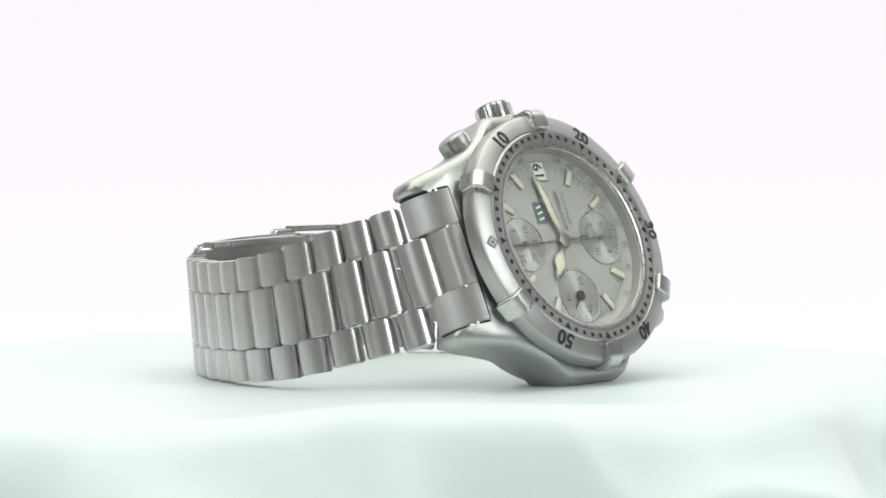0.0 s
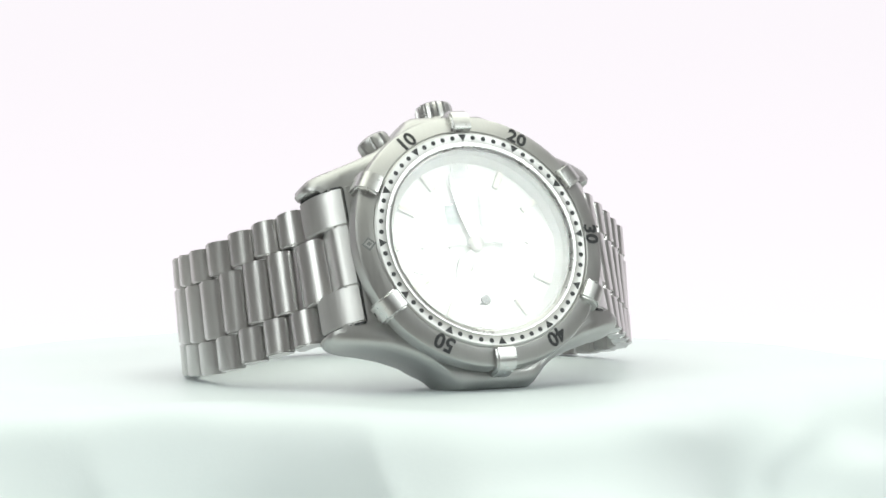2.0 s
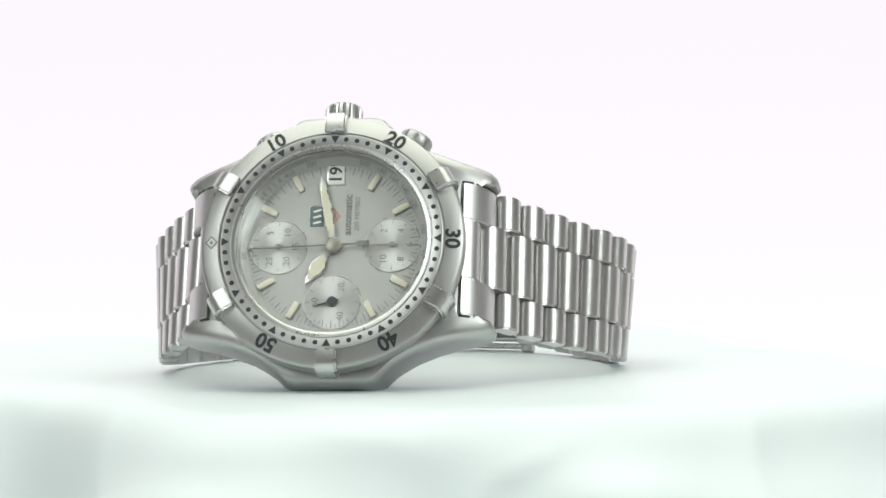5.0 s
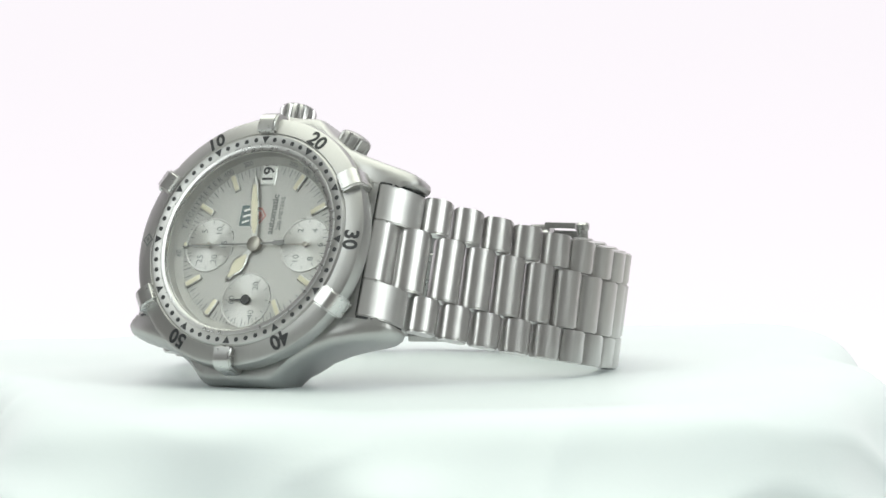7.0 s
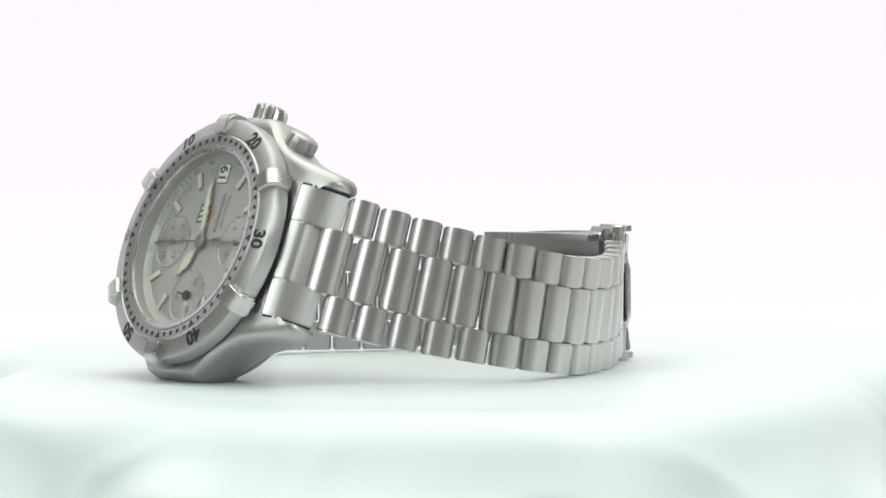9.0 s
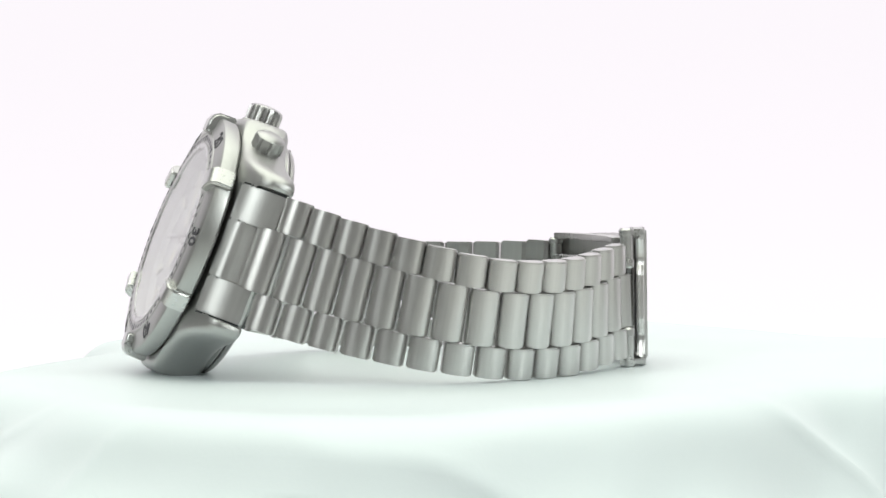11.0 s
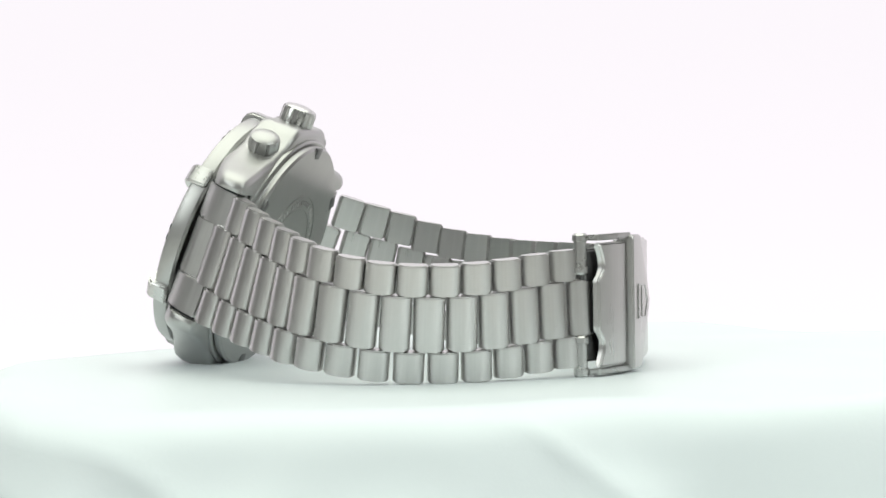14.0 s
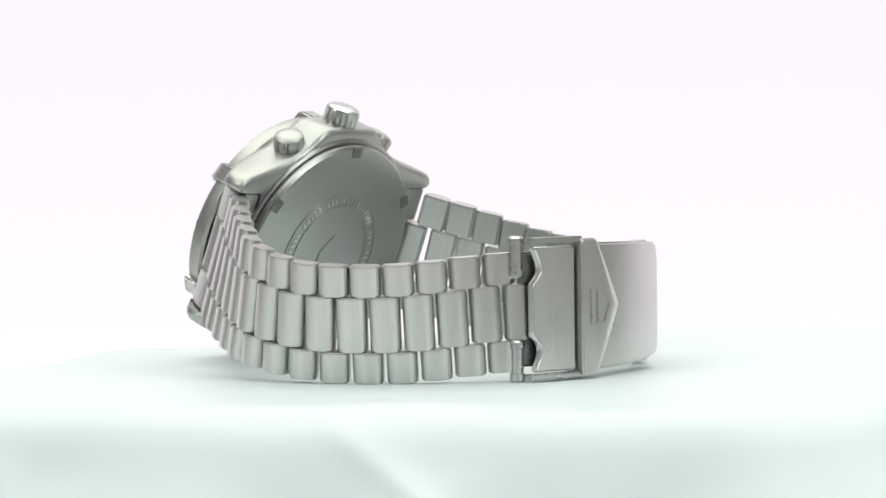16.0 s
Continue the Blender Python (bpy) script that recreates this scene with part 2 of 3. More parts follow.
def build_case(watch):
    bm = bmesh.new()

    def top(x):
        k = max(0.0, abs(x) - 15.5) / 8.0
        return -3.6 - 3.6 * k ** 1.2

    def low(x):
        return -10.8 - 0.5 * max(0.0, abs(x) - 15) / 8

    levels = [(-0.9, 0.0, 0), (-0.25, 0.05, 0), (0.0, 0.13, 0), (0.0, 0.45, 0), (-0.05, 0.76, 0), (-0.35, 0.91, 0), (-0.95, 0.985, 0), (-2.0, 1.0, 0)]
    rings = []
    for grow, k, _ in levels:
        rings.append([bm.verts.new((x, y, low(x) + (top(x) - low(x)) * k)) for x, y in case_outline(grow)])
    n = len(rings[0])
    for p, q in zip(rings, rings[1:]):
        for i in range(n):
            j = (i + 1) % n
            bm.faces.new((p[i], p[j], q[j], q[i]))
    bm.faces.new(rings[0][::-1])
    bm.faces.new(rings[-1])
    bmesh.ops.triangulate(bm, faces=[f for f in bm.faces if len(f.verts) > 4])
    case = part("case", bm, CASE_STEEL, watch, "satin steel watch case with curved lugs", CASE, 40)
    bm = lathe([(0, -10.4), (19.2, -10.4), (19.2, -11.15), (18.9, -11.4), (18.3, -11.4), (18.2, -11.7), (18.5, -11.85), (18.45, -12.3), (18.1, -12.65), (15.5, -12.95), (0, -13.1)], closed=False)
    back = part("case_back", bm, BACK_STEEL, case, "round steel screw-down case back with engraving")
    for i in range(6):
        a = 90 - 60 * i
        part("notch", box(1.9, 2.2, 0.5, 0.1), DARK_STEEL, back, m=pose(0, 0, 0, 0, 0, a) @ mm(17.5, 0, -12.62, 0, 4, 0))
    bm = lathe([(8.3, -13.03), (8.3, -13.14), (8.45, -13.14), (8.45, -13.03)])
    part("engraved_ring", bm, BACK_STEEL, back)
    part("engraved_ring", lathe([(10.4, -13.0), (10.4, -13.12), (10.55, -13.12), (10.55, -13.0)]), BACK_STEEL, back)
    for i in range(64):
        if i % 16 in (5, 11, 15):
            continue
        a = radians(360 / 64 * i)
        part("engraved_bar", box(0.9, 0.4, 0.14), POLISHED, back, m=mm(9.4 * math.cos(a), 9.4 * math.sin(a), -13.09, 0, 0, math.degrees(a)))
    bm = slab([(-2.5, -3), (2.5, -3), (2.5, 0.5), (0, 3.4), (-2.5, 0.5)], -13.25, -13.02)
    part("engraved_emblem", bm, BACK_STEEL, back)
    # crown at three, pushers beside it
    for x, r, y0, y1, kind in ((-0.2, 2.75, 19.3, 23.3, "crown"), (-9.6, 2.45, 15.4, 18.9, "pusher"), (9.6, 2.45, 15.4, 18.9, "pusher")):
        lean = pose(0, 0, 0, 0, (24 if x > 1 else -24) if abs(x) > 1 else 0, 0)
        m = mm(x, y0, -7.3) @ pose(0, 0, 0, -90, 0, 0) @ lean
        bm = bmesh.new()
        h = y1 - y0
        teeth, sub = (18, 4) if kind == "crown" else (9, 6)
        n = teeth * sub
        rows = [(0.72, 0.0), (0.72, 0.8), (0.93, 0.9), (1.0, 1.2), (1.0, h - 0.7), (0.93, h - 0.25), (0.80, h), (0.5, h + 0.22), (0.2, h + 0.3)]
        rings = []
        for k, z in rows:
            ring = []
            for i in range(n):
                a = 2 * math.pi * i / n
                cut = (0.11 if kind == "crown" else 0.12) * (1 if i % sub == 0 else 0) if 0.95 < k else 0.0
                ring.append(bm.verts.new((r * (k - cut) * math.cos(a), r * (k - cut) * math.sin(a), z)))
            rings.append(ring)
        for p, q in zip(rings, rings[1:]):
            for i in range(n):
                j = (i + 1) % n
                bm.faces.new((p[i], p[j], q[j], q[i]))
        bm.faces.new(rings[0][::-1])
        bm.faces.new(rings[-1])
        part(kind, bm, POLISHED if kind == "crown" else CASE_STEEL, case, "fluted polished steel " + ("winding crown" if kind == "crown" else "chronograph pusher"), m, 30)
    bm = lathe([(0, 0), (3.3, 0), (3.3, 1.9), (3.0, 2.4), (0, 2.4)], 48, closed=False)
    part("crown_tube", bm, CASE_STEEL, case, m=mm(0, 18.2, -7.3, -90))
    # end links between the lugs: three strips each, over black blocks for shade
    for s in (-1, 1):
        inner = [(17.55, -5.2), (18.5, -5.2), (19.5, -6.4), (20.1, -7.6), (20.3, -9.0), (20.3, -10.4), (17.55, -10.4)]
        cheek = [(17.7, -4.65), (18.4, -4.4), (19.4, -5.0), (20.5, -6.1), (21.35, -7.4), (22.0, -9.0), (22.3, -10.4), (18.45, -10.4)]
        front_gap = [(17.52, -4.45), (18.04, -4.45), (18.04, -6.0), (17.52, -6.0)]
        # black fill set into the gaps to stand for their shade
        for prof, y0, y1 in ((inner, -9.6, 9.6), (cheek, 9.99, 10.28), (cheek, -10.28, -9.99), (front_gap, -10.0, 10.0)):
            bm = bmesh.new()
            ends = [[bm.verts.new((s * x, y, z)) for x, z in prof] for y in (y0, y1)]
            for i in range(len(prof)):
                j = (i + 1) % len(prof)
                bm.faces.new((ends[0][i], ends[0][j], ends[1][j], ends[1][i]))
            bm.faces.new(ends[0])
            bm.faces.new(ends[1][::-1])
            part("lug_gap_shade", bm, BLACK, case, "black block for the shade between lug and end link")
        for y0, y1 in ((-9.98, -4.50), (-4.47, 4.47), (4.50, 9.98)):
            bm = bmesh.new()
            prof = [(18.0, -5.2), (18.08, -4.5), (18.4, -4.2), (19.5, -4.85), (20.6, -5.95), (21.5, -7.3), (22.15, -8.9), (22.45, -10.4), (21.6, -11.0), (17.85, -10.6)]
            if y0 == -4.47:
                prof = [(18.0, -5.2), (18.08, -4.5), (18.4, -4.2), (19.5, -4.85), (20.15, -5.45), (20.4, -6.0), (20.5, -6.8), (20.5, -10.8), (17.85, -10.6)]
            ends = [[bm.verts.new((s * x, y, z)) for x, z in prof] for y in (y0, y1)]
            n = len(prof)
            for i in range(n):
                j = (i + 1) % n
                bm.faces.new((ends[0][i], ends[0][j], ends[1][j], ends[1][i]))
            caps = [bm.faces.new(ends[0]), bm.faces.new(ends[1][::-1])]
            bmesh.ops.bevel(bm, geom=list({e for f in caps for e in f.edges}), offset=0.18, segments=2, affect="EDGES")
            part("end_link", bm, END_STEEL, case, "brushed steel end link between the lugs")
    return case


def build_bezel(watch):
    prof = [(14.3, -3.5), (18.6, -3.5), (19.05, -3.1), (19.15, -1.5), (18.95, -0.85), (18.5, -0.55), (16.5, -0.1), (16.35, -0.25), (16.2, -0.1), (16.05, 0.0), (14.75, 0.0), (14.5, -0.12), (14.3, -0.4)]
    bezel = part("bezel", lathe(prof, 180), CASE_STEEL, watch, "satin steel rotating bezel with black minute dots", CASE, 28)
    bm = lathe([(14.62, -0.05), (14.62, 0.07), (14.1, 0.07), (13.85, -0.05), (13.8, -0.9), (14.45, -0.9)], 128)
    part("bezel_lip", bm, POLISHED, bezel, "polished steel rim round the crystal")
    for i in range(6):
        a = 90 + 60 * i
        m = pose(0, 0, 0, 0, 0, a)
        bm = bmesh.new()
        prof = [(16.4, -0.9), (16.4, 0.45), (16.65, 0.75), (18.3, 0.7), (19.2, 0.3), (19.75, -0.5), (19.85, -3.0), (19.5, -3.3), (18.4, -3.3)]
        ends = [[bm.verts.new((x, y, z)) for x, z in prof] for y in (-1.55, 1.55)]
        n = len(prof)
        for j in range(n):
            k = (j + 1) % n
            bm.faces.new((ends[0][j], ends[0][k], ends[1][k], ends[1][j]))
        caps = [bm.faces.new(ends[0]), bm.faces.new(ends[1][::-1])]
        bmesh.ops.bevel(bm, geom=list({e for f in caps for e in f.edges}), offset=0.3, segments=3, affect="EDGES")
        part("rider_tab", bm, POLISHED, bezel, "polished raised steel rider tab", m, 40)
    dot = None
    for k in range(60):
        a = radians(90 - 6 * (k - 15))
        if k % 5 == 0:
            bm = slab([(-0.62, 0.5), (0.62, 0.5), (0, -0.6)], -0.05, 0.03)
            part("minute_triangle", bm, BLACK, bezel, m=mm(15.4 * math.cos(a), 15.4 * math.sin(a), 0, 0, 0, math.degrees(a) - 90))
        else:
            m = mm(15.4 * math.cos(a), 15.4 * math.sin(a), 0)
            if dot is None:
                dot = part("minute_dot", lathe([(0, -0.05), (0.36, -0.05), (0.36, 0.02), (0, 0.02)], 12, closed=False), BLACK, bezel, m=m)
            else:
                place("minute_dot", dot.data, bezel, m=m)
    for k in (10, 20, 30, 40, 50):
        a = radians(90 - 6 * (k - 15))
        m = mm(17.42 * math.cos(a), 17.42 * math.sin(a), -0.30, 0, 0, math.degrees(a) - 90) @ pose(0, 0, 0, -12, 0, 0)
        lettering(str(k), 3.0, "numeral", BLACK, bezel, m, bold=0.09)
    d = 0.95
    for r, mat, z in ((1.1, GREY_PRINT, -0.29), (0.72, CASE_STEEL, -0.26), (0.4, GREY_PRINT, -0.23)):
        bm = slab([(-r * d, 0), (0, -r * d), (r * d, 0), (0, r * d)], -0.03, 0.03)
        part("diamond_mark", bm, mat, bezel, m=mm(-17.42, 0, z) @ pose(0, 0, 0, 0, -12, 0))
    return bezel


def hand_outline(rows):
    """A long flat shape along +y from (half width, y) rows."""
    return [(-w, y) for w, y in rows] + [(w, y) for w, y in reversed(rows)]


SECONDS_AT = mm(0.05, -8.4, -3.2)


def seconds_turn(t):
    """The running seconds hand goes round once a minute."""
    return SECONDS_AT @ pose(0, 0, 0, 0, 0, 134 - 6 * t)


def rim_mesh():
    bm = lathe([(4.0, 0.02), (4.03, 0.13), (4.17, 0.13), (4.2, 0.02)], 64)
    ob = part("subdial_rim", bm, POLISHED)
    me = ob.data
    bpy.data.objects.remove(ob)
    return me


RIM_MESH = rim_mesh()


def build_dial(watch):
    z = -3.2
    dial = part("dial", lathe([(0, z - 0.5), (14.2, z - 0.5), (14.2, z), (0, z)], 128, closed=False), DIAL, watch, "silver dial with three subdials", CASE)
    bm = lathe([(14.28, -0.9), (14.28, z), (12.5, z + 0.02), (12.55, z + 0.1), (13.55, z + 0.75), (13.65, -0.9)], 128)
    part("flange", bm, DIAL, dial, "sloping silver ring inside the bezel")
    dome = [(13.8 * i / 8, 0.10 * (1 - (i / 8) ** 2) - 0.10) for i in range(9)]
    bm = lathe([(r, h - 0.75) for r, h in dome] + dome[::-1], 128, closed=False)
    crystal = part("crystal", bm, GLASS, watch, "clear reflective watch crystal", CASE, 50)
    crystal.visible_shadow = False
    tick = None
    for k in range(60 * 2):
        a = radians(3 * k)
        r, l, w = (11.75, 1.2, 0.13) if k % 2 == 0 else (12.05, 0.6, 0.08)
        m = mm(r * math.cos(a), r * math.sin(a), z + 0.02, 0, 0, math.degrees(a)) @ Matrix.Diagonal((l, w / 0.1, 1, 1))
        if abs(r * math.cos(a)) < 1.8 and math.sin(a) > 0:
            continue
        if tick is None:
            tick = part("minute_tick", box(1.0, 0.1, 0.03), GREY_PRINT, dial, m=m)
        else:
            place("minute_tick", tick.data, dial, m=m)
    for k in range(12):
        a = 30 * k
        if k in (0, 3, 9):
            continue
        r, l = (11.1, 2.5) if k != 6 else (12.2, 0.5)
        m = pose(0, 0, 0, 0, 0, a) @ mm(r, 0, z + 0.2)
        mark = part("hour_marker", box(l + 0.25, 1.0, 0.4, 0.12), POLISHED, dial, "raised steel hour marker", m)
        part("lume", box(l, 0.72, 0.1, 0.03, (0, 0, 0.2)), LUME, mark, "cream lume")
    # subdials
    for x, y, texts, hand in ((-8.1, 0.05, ("30", "5", "10", "15", "20", "25"), 0), (8.45, 0.1, ("12", "2", "4", "6", "8", "10"), 0), (0.05, -8.4, ("60", "20", "40"), None)):
        sub = part("subdial", lathe([(0, 0.03), (3.9, 0.03), (3.98, 0.10), (4.12, 0.10), (4.2, 0.0), (0, 0.0)], 64, closed=False), SUBDIAL, dial, "finely grooved silver subdial", mm(x, y, z))
        place("subdial_rim", RIM_MESH, sub)
        for i in range(12):
            a = radians(30 * i)
            part("subdial_tick", box(0.55, 0.08, 0.02), GREY_PRINT, sub, m=mm(3.5 * math.cos(a), 3.5 * math.sin(a), 0.045, 0, 0, 30 * i))
        for i, figure in enumerate(texts):
            a = radians(180 - 360 / len(texts) * i)
            if figure == "30" or figure == "12":
                continue
            lettering(figure, 1.4, "subdial_numeral", GREY_PRINT, sub, mm(2.5 * math.cos(a), 2.5 * math.sin(a), 0.05, 0, 0, 90), depth=0.02)
        if hand is not None:
            sh = part("subdial_hand", slab(hand_outline([(0.14, -0.8), (0.12, 0), (0.08, 2.4), (0.02, 3.2)]), 0.25, 0.33), HUB_STEEL, sub, m=pose(0, 0, 0, 0, 0, 90))
            part("hub", lathe([(0, 0.2), (0.42, 0.2), (0.42, 0.4), (0, 0.42)], 24, closed=False), HUB_STEEL, sh)
    bm = slab(hand_outline([(0.2, -0.9), (0.16, 0), (0.12, 1.8), (0.02, 2.9)]), 0.25, 0.33)
    lathe([(0, 0.2), (0.75, 0.2), (0.75, 0.4), (0, 0.42)], 24, closed=False, bm=bm)
    running = part("seconds_hand", bm, BLACK, dial, "small black running seconds hand", SECONDS_AT)
    # date window
    frame_bm = box(2.75, 3.2, 0.1, 0.03)
    win = part("date_window", frame_bm, POLISHED, dial, "framed date window", mm(-0.1, 10.95, z + 0.04))
    part("date_disc", box(2.3, 2.75, 0.06, 0, (0, 0, 0.05)), WHITE, win)
    lettering("19", 2.6, "date_numeral", BLACK, win, mm(0, 0, 0.1, 0, 0, 90), depth=0.02, bold=0.04)
    # printed emblem, drawn as plain shapes
    logo = part("emblem", box(2.1, 3.2, 0.06), GREEN, dial, "green box emblem", mm(-2.65, 4.6, z + 0.03))
    part("emblem_rim", box(2.4, 3.5, 0.03), POLISHED, logo, m=mm(0, 0, -0.01))
    for y in (-0.9, 0.0, 0.9):
        part("emblem_bar", box(1.2, 0.3, 0.03), WHITE, logo, m=mm(0, y, 0.035, 0, 0, 15))
    for s, mat, h in ((1.0, RED, 0.02), (0.72, DIAL, 0.03), (0.5, RED, 0.04)):
        pts = [(-0.8 * s, -1.4 * s), (-0.8 * s, 1.4 * s), (0.2 * s, 1.2 * s), (1.1 * s, 0), (0.2 * s, -1.2 * s)]
        part("shield", slab(pts, 0, h), mat, logo, m=mm(2.3, 0, -0.02))
    lettering("automatic", 1.55, "automatic_text", GREY_PRINT, dial, mm(1.85, 4.8, z + 0.03, 0, 0, 90), depth=0.02, bold=0.035)
    lettering("200 METERS", 1.0, "depth_text", GREY_PRINT, dial, mm(3.2, 4.9, z + 0.03, 0, 0, 90), depth=0.02)
    # tachymeter figures round the edge
    for s, deg in (("400", 122), ("300", 107), ("200", 72), ("180", 60), ("160", 50), ("140", 40), ("120", 28), ("100", 10), ("90", -6), ("80", -22), ("70", -42), ("60", 186)):
        a = radians(deg)
        lettering(s, 1.1, "tachymeter_figure", GREY_PRINT, dial, mm(13.05 * math.cos(a), 13.05 * math.sin(a), z + 0.46, 0, 0, deg - 90) @ pose(0, 0, 0, 33, 0, 0), depth=0.02)
    for i, c in enumerate("TACHYMETER"):
        deg = 168 - 4.3 * i
        a = radians(deg)
        lettering(c, 1.1, "tachymeter_letter", GREY_PRINT, dial, mm(13.05 * math.cos(a), 13.05 * math.sin(a), z + 0.46, 0, 0, deg - 90) @ pose(0, 0, 0, 33, 0, 0), depth=0.02)
    # hands
    pts = hand_outline([(0.35, 0), (0.35, 1.8), (0.75, 2.5), (1.15, 3.4), (1.2, 4.1), (0.8, 5.0), (0.6, 5.4), (0.5, 6.0), (0.02, 7.0)])
    hour = part("hour_hand", slab(pts, z + 0.35, z + 0.45, 0.03), POLISHED, dial, "steel hour hand with cream lume", pose(0, 0, 0, 0, 0, 90 + 55))
    part("lume", slab(hand_outline([(0.1, 1.9), (0.5, 2.6), (0.92, 3.5), (0.95, 4.1), (0.6, 4.9), (0.35, 5.5), (0.25, 6.1)]), z + 0.46, z + 0.5), LUME, hour)
    pts = hand_outline([(0.4, 0), (0.4, 1.5), (0.68, 3.0), (0.7, 6.5), (0.5, 9.6), (0.02, 10.9)])
    minute = part("minute_hand", slab(pts, z + 0.56, z + 0.66, 0.03), POLISHED, dial, "steel minute hand with cream lume", pose(0, 0, 0, 0, 0, 11.5))
    part("lume", slab(hand_outline([(0.15, 1.6), (0.5, 3.0), (0.52, 6.5), (0.3, 9.4)]), z + 0.67, z + 0.71), LUME, minute)
    pts = hand_outline([(0.4, -5.2), (0.4, -3.6), (0.15, -3.2), (0.13, 4), (0.06, 12.3)])
    second = part("chronograph_hand", slab(pts, z + 0.78, z + 0.86), DARK_STEEL, dial, "thin dark chronograph seconds hand", pose(0, 0, 0, 0, 0, 92))
    part("hub", lathe([(0, z + 0.3), (1.15, z + 0.3), (1.15, z + 0.85), (0.9, z + 0.98), (0, z + 1.0)], 40, closed=False), HUB_STEEL, second)
    return running


def spline(points):
    """Even steps along a Catmull-Rom curve through points (each a tuple of equal length)."""
    pts = [np.array(p, float) for p in points]
    pts = [2 * pts[0] - pts[1]] + pts + [2 * pts[-1] - pts[-2]]
    fine = []
    for i in range(1, len(pts) - 2):
        p0, p1, p2, p3 = pts[i - 1:i + 3]
        for k in range(60):
            t = k / 60
            fine.append(0.5 * (2 * p1 + (p2 - p0) * t + (2 * p0 - 5 * p1 + 4 * p2 - p3) * t * t + (3 * p1 - p0 - 3 * p2 + p3) * t ** 3))
    fine.append(pts[-2])
    fine = np.array(fine)
    d = np.concatenate([[0], np.cumsum(np.linalg.norm(np.diff(fine[:, :3], axis=0), axis=1))])
    return d, fine


def at_length(d, fine, s):
    return np.array([np.interp(s, d, fine[:, k]) for k in range(fine.shape[1])])


def link_mesh(length, height, thick=2.9):
    """A barrel-fronted link: x along the bracelet, y outwards, z along the link."""
    bm = bmesh.new()
    h = length / 2
    prof = [(-h, -thick * 0.8)] + [(h * -math.cos(math.pi * i / 10) * 1.0, -thick * 0.58 + thick * 0.58 * math.sin(math.pi * i / 10) ** 0.92) for i in range(11)] + [(h, -thick * 0.8), (h * 0.8, -thick), (-h * 0.8, -thick)]
    ends = [[bm.verts.new((x, y, z)) for x, y in prof] for z in (-height / 2, height / 2)]
    n = len(prof)
    for i in range(n):
        j = (i + 1) % n
        bm.faces.new((ends[0][i], ends[0][j], ends[1][j], ends[1][i]))
    caps = [bm.faces.new(ends[0]), bm.faces.new(ends[1][::-1])]
    bmesh.ops.bevel(bm, geom=list({e for f in caps for e in f.edges}), offset=0.22, segments=2, affect="EDGES")
    bmesh.ops.recalc_face_normals(bm, faces=bm.faces)
    smooth(bm, 38)
    bmesh.ops.scale(bm, vec=(0.001,) * 3, verts=bm.verts)
    me = bpy.data.meshes.new("link")
    bm.to_mesh(me)
    bm.free()
    me.materials.append(STEEL)
    return me


# bracelet runs: x, y, z of the middle of the links (z over the cloth), and their lean
RUN_SIX = [(15.1, -27.7, 17.7, -.02, .35, .93), (20.9, -20.95, 15.15, 0, .295, .95), (26.6, -13.3, 12.8, .02, .23, .97), (29.4, -9.0, 11.65, .04, .2, .98), (30.75, -4.2, 10.55, .06, .165, .98), (31.0, 0.75, 9.6, .08, .14, .985), (30.1, 5.6, 9.0, .1, .11, .99), (28.3, 10.2, 8.75, .12, .085, .99), (25.8, 14.5, 8.75, .11, .055, .99), (22.8, 18.5, 9.0, .1, .025, .99), (19.4, 22.1, 9.45, .08, 0, 1), (15.8, 25.4, 9.95, .06, -.02, 1), (12.1, 28.5, 10.2, .03, -.03, 1), (9.9, 30.2, 10.3, .02, -.03, 1)]
RUN_TWELVE = [(-30.4, -28.0, 16.6, 0, .38, .925), (-35.2, -19.9, 13.95, 0, .26, .95), (-39.3, -10.2, 10.8, -.04, .15, .98), (-39.7, -0.4, 9.4, -.05, .07, 1), (-36.4, 9.1, 8.95, -.06, .05, 1), (-31.6, 17.7, 8.9, -.05, .05, 1), (-25.1, 25.0, 9.2, 0, .06, 1), (-20.9, 27.9, 9.5, 0, .06, 1), (-18.6, 29.3, 9.7, 0, .06, 1)]


def build_bracelet(watch, run, sign, count, proud):
    d, fine = spline(run)
    total = d[60 * (len(run) - 2)]   # the last stretch lies under the clasp
    pitch = total / count
    side, middle = link_mesh(pitch - 0.4, 5.0), link_mesh(pitch - 0.4, 8.9)

    def pose_at(s, off):
        p, q = at_length(d, fine, max(0, s - 0.5)), at_length(d, fine, min(d[-1], s + 0.5))
        c = at_length(d, fine, s)
        axis = Vector(c[3:6]).normalized()
        tan = Vector(q[:3] - p[:3]).normalized() * sign
        out = axis.cross(tan).normalized()
        tan = out.cross(axis)
        taper = 1.06 - 0.15 * min(1.0, s / (7 * pitch))
        o = (Vector(c[:3]) + axis * off * taper + out * proud) * 0.001
        m = Matrix((tan, out, axis)).transposed().to_4x4()
        m.translation = o
        return m @ Matrix.Diagonal((1, 1, taper, 1))

    for i in range(count):
        s = (i + 0.5) * pitch
        for off in (7.05, -7.05):
            place("bracelet_link", side, watch, m=pose_at(s, off))
    for i in range(count + 1):
        # the first one reaches in between the end link's outer strips
        reach_in = Matrix.Translation((-sign * 0.0007, 0, 0)) @ Matrix.Diagonal((1.12, 1, 1, 1)) if i == 0 else Matrix()
        place("bracelet_link", middle, watch, m=pose_at(i * pitch + 0.25, 0) @ reach_in)


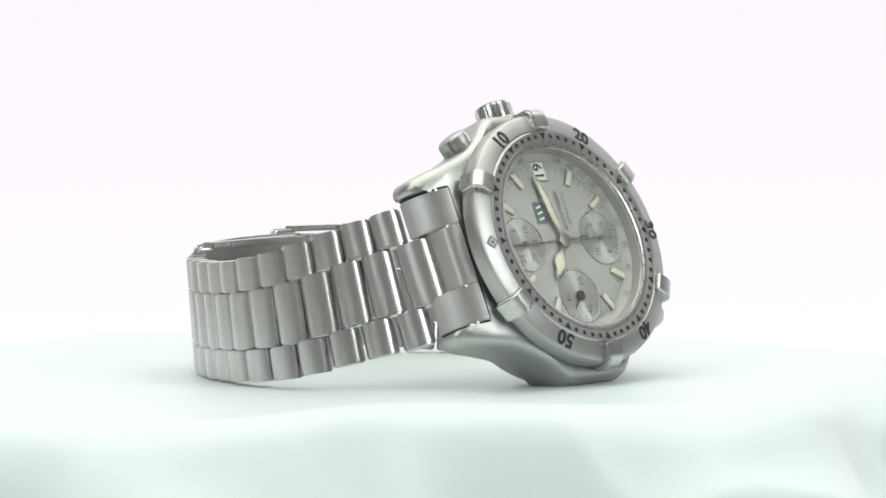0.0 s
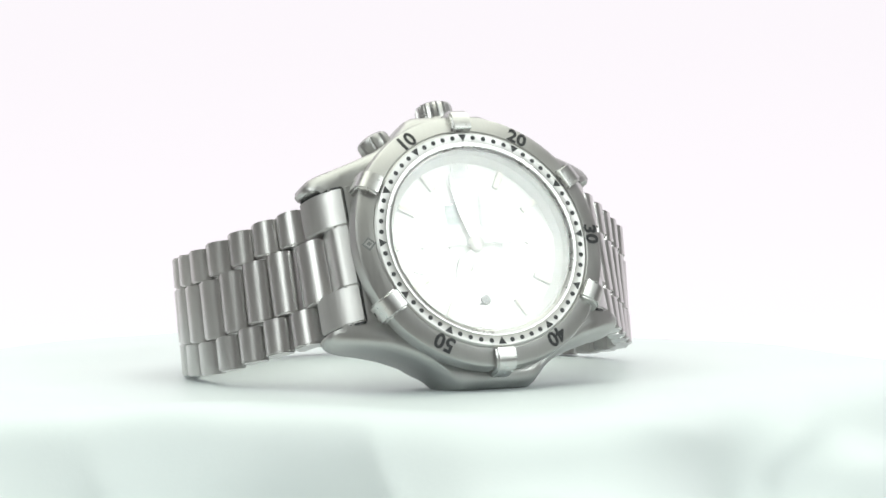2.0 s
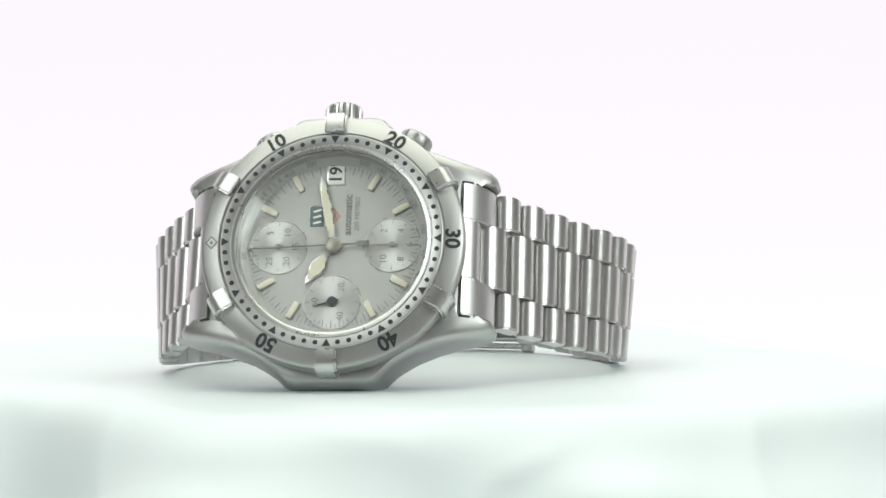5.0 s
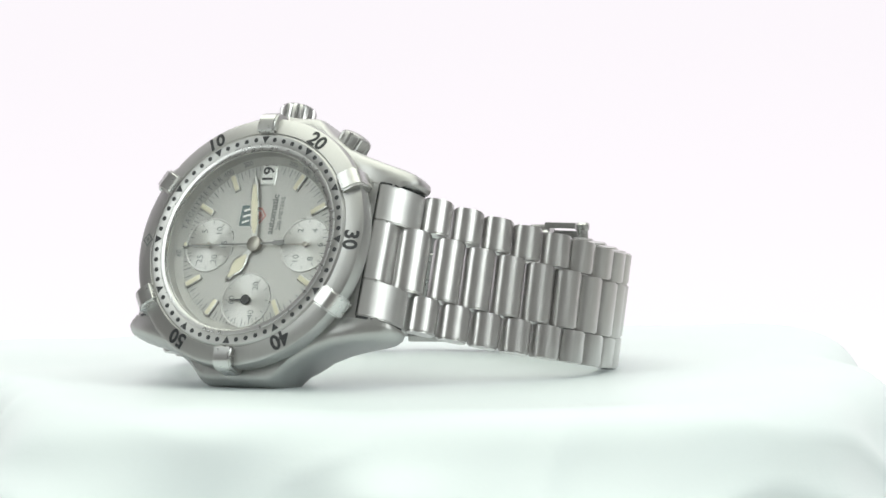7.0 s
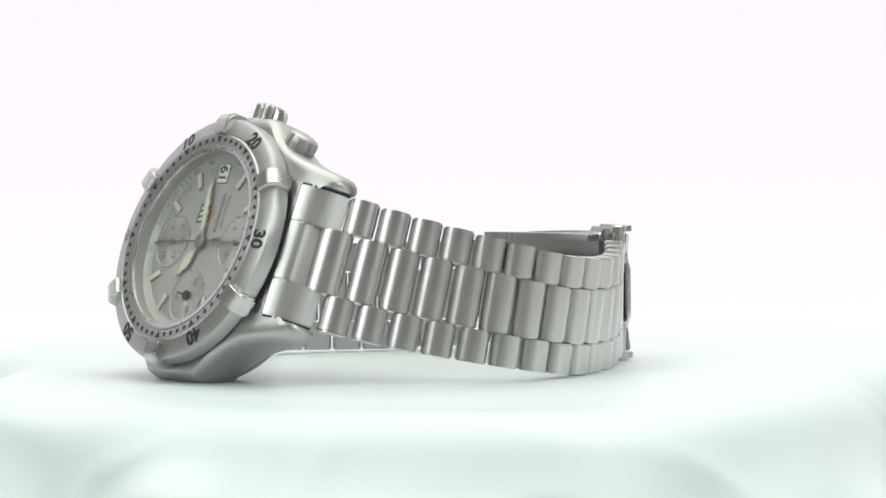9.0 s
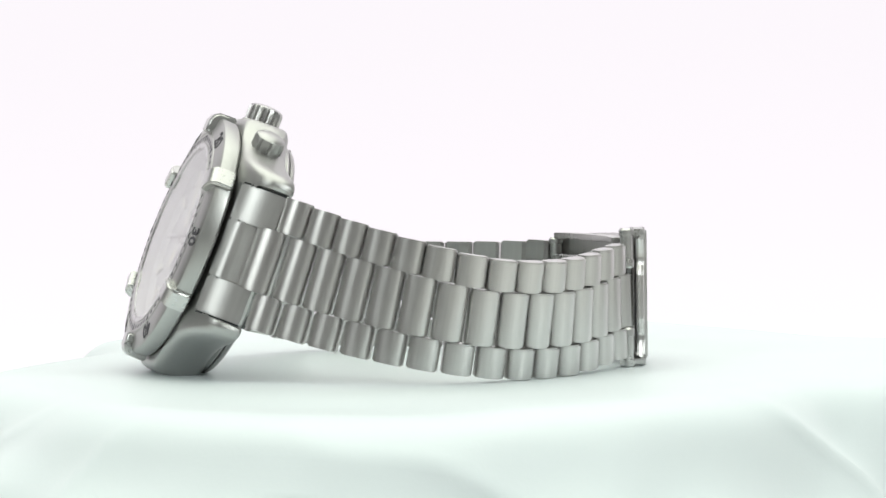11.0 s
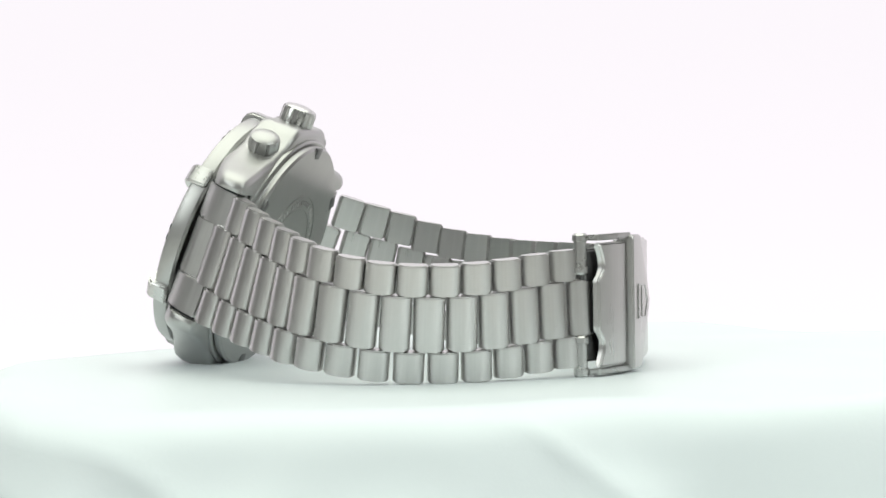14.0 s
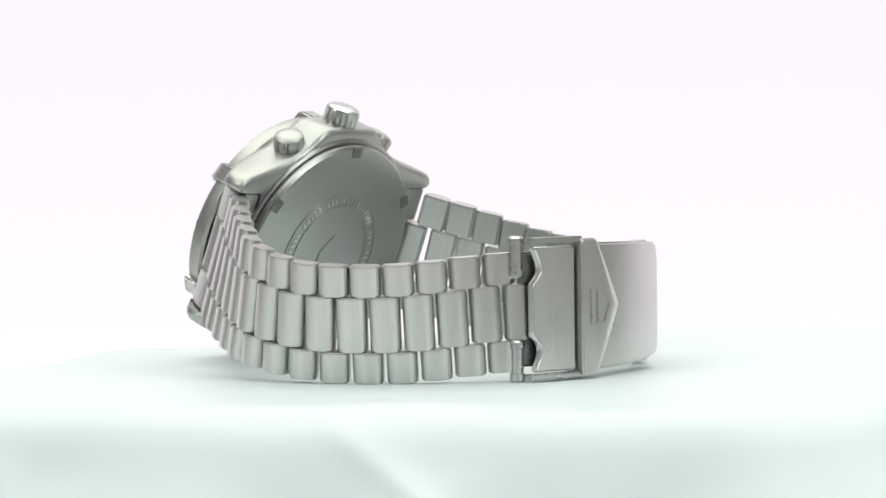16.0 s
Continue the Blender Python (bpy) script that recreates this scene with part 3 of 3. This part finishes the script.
def build_clasp(watch):
    """The folding clasp: a curved cover, a flip lock with an emblem, hinge bars and a folded blade inside."""
    c0, c1 = Vector((12.8, 30.2)), Vector((-20.6, 29.4))

    def along(t, lift=0.0):
        p = c0.lerp(c1, t)
        n = Vector(((c1 - c0).y, -(c1 - c0).x)).normalized() * -1
        if n.y < 0:
            n = -n
        return p + n * (4 * 3.6 * t * (1 - t) + lift), n

    def shell(t0, t1, z0, z1, inner, outer, bev=0.3, ramp=0.0, narrow=0.0):
        """A curved plate; t0 and t1 give its two ends at each height (0 to 1)."""
        bm = bmesh.new()
        nt, nz = 14, 24
        grid = []
        for side in (inner, outer):
            sheet = []
            for j in range(nz + 1):
                h = j / nz
                a, b = t0(h), t1(h)
                row = []
                for i in range(nt + 1):
                    u = max(0.0, (i / nt - 0.62) / 0.38) if side == outer else 0.0
                    p, _ = along(a + (b - a) * i / nt, side - ramp * u * u)
                    slim = narrow * (i / nt) ** 2
                    row.append(bm.verts.new((p.x, p.y, z0 + slim + (z1 - z0 - 2 * slim) * h)))
                sheet.append(row)
            grid.append(sheet)
        lo, hi = grid
        for j in range(nz):
            for i in range(nt):
                bm.faces.new((hi[j][i], hi[j][i + 1], hi[j + 1][i + 1], hi[j + 1][i]))
                bm.faces.new((lo[j][i], lo[j + 1][i], lo[j + 1][i + 1], lo[j][i + 1]))
            for i in (0, nt):
                bm.faces.new((lo[j][i], hi[j][i], hi[j + 1][i], lo[j + 1][i]))
        for i in range(nt):
            for j in (0, nz):
                bm.faces.new((lo[j][i], lo[j][i + 1], hi[j][i + 1], hi[j][i]))
        bmesh.ops.recalc_face_normals(bm, faces=bm.faces)
        sharp = [e for e in bm.edges if len(e.link_faces) == 2 and e.calc_face_angle(0) > radians(55)]
        bmesh.ops.bevel(bm, geom=sharp, offset=bev, segments=3, affect="EDGES")
        return bm

    def flat(t):
        return lambda h: t

    def scallop(h):
        k = abs(h - 0.5)
        return 0.005 if k < 0.22 else (0.005 + 0.035 * (k - 0.22) / 0.05 if k < 0.27 else 0.04 - 0.03 * max(0.0, k - 0.36) / 0.14)

    def chevron(h):
        return 0.345 + 0.17 * (1 - 2 * abs(h - 0.5)) ** 0.9

    cover = part("clasp_cover", shell(flat(0.22), lambda h: 0.97 + 0.04 * (1 - abs(2 * h - 1) ** 6), 1.0, 19.9, -1.1, 0.3, 0.4, 0.0, 0.9), STEEL, watch, "plain brushed steel clasp cover", angle=50)
    part("clasp_plate", shell(scallop, flat(0.222), 1.4, 19.7, 0.3, 1.4), STEEL, cover, "flat steel plate with scalloped edge", angle=50)
    part("flip_lock", shell(flat(0.235), chevron, 0.6, 20.6, 0.0, 2.3, 0.22, 1.3), STEEL, cover, "folding safety catch with a pointed edge", angle=50)
    for z in (0.3, 20.1):
        part("catch_arm", shell(flat(0.0), flat(0.26), z, z + 0.9, -0.3, 1.6, 0.25), POLISHED, cover, "thin polished steel arm", angle=50)
    for z0, z1 in ((1.0, 2.0), (18.9, 19.9)):
        part("cover_flange", shell(flat(0.24), flat(0.94), z0 + (0.5 if z0 < 9 else -0.5), z1 + (0.5 if z0 < 9 else -0.5), -3.4, -1.0, 0.2), STEEL, cover, angle=50)
    p, n = along(0.355, 2.3)
    a = math.degrees(math.atan2(n.y, n.x)) - 90
    m = mm(p.x, p.y, 10.6, 0, 0, a) @ pose(0, 0, 0, -90, 0, 0)
    for pts in ([(2.3, -2.6), (2.6, -2.6), (2.6, 2.6), (2.3, 2.6)], [(2.3, 2.3), (2.3, 2.6), (-0.2, 2.6), (-1.4, 0), (-0.2, -2.6), (2.3, -2.6), (2.3, -2.3), (-0.1, -2.3), (-1.1, 0), (-0.1, 2.3)], [(1.3, -2.4), (1.0, -2.4), (1.0, 2.4), (1.3, 2.4)]):
        part("embossed_line", slab(pts, -0.35, 0.1), POLISHED, cover, m=m @ pose(0, 0, 0, 0, 7.1, 0))
    for x, y, z, k in ((12.9, 28.9, 0.3, 1), (12.9, 28.9, 15.4, 1), (-19.6, 27.6, 2.6, 0.9), (-19.6, 27.6, 13.4, 0.9)):
        bm = lathe([(0, -0.3), (0.9, -0.3), (1.15, 0.0), (1.15, 0.9), (0.95, 1.0), (0.95, 4.6), (1.15, 4.7), (1.15, 5.5), (0.9, 5.8), (0, 5.8)], 24, closed=False)
        part("hinge_bar", bm, POLISHED, cover, "round steel hinge bar", mm(x, y, z) @ Matrix.Diagonal((1, 1, k, 1)))
    part("fold_blade", shell(flat(0.06), flat(0.95), 5.0, 16.0, -3.4, -2.5), POLISHED, cover, "polished folded clasp blade", angle=50)
    part("inner_blade", shell(flat(0.10), flat(0.80), 6.0, 15.0, -5.0, -4.2), POLISHED, cover, "inner folded clasp blade", angle=50)
    # added sheet, dark in colour to give the shade behind the plate
    part("clasp_shade_sheet", shell(flat(0.0), flat(0.22), 2.2, 18.8, -1.5, -0.6), DARK_STEEL, cover, "dark sheet standing in for shade inside the clasp", angle=50)


def build_watch():
    watch = new("wristwatch")
    tagged(watch, "steel chronograph wristwatch standing on its side, silver dial", "wristwatch")
    build_case(watch)
    build_bezel(watch)
    seconds = build_dial(watch)
    build_bracelet(watch, RUN_SIX, -1, 14, 1.4)
    build_bracelet(watch, RUN_TWELVE, 1, 13, 0.0)
    build_clasp(watch)
    return watch, seconds


turntable = build_setting()
tablecloth = build_cloth()
wristwatch, seconds_hand = build_watch()


def motions():
    rows = [(t, table_turn(t, uneven)) for t, uneven in UNEVEN]
    for thing in (turntable, tablecloth, wristwatch):
        walk(thing, rows)
    walk(seconds_hand, [(t, seconds_turn(t)) for t in (0, 2, 4, 6, 8, 10, 12, 14, 16)])


motions()
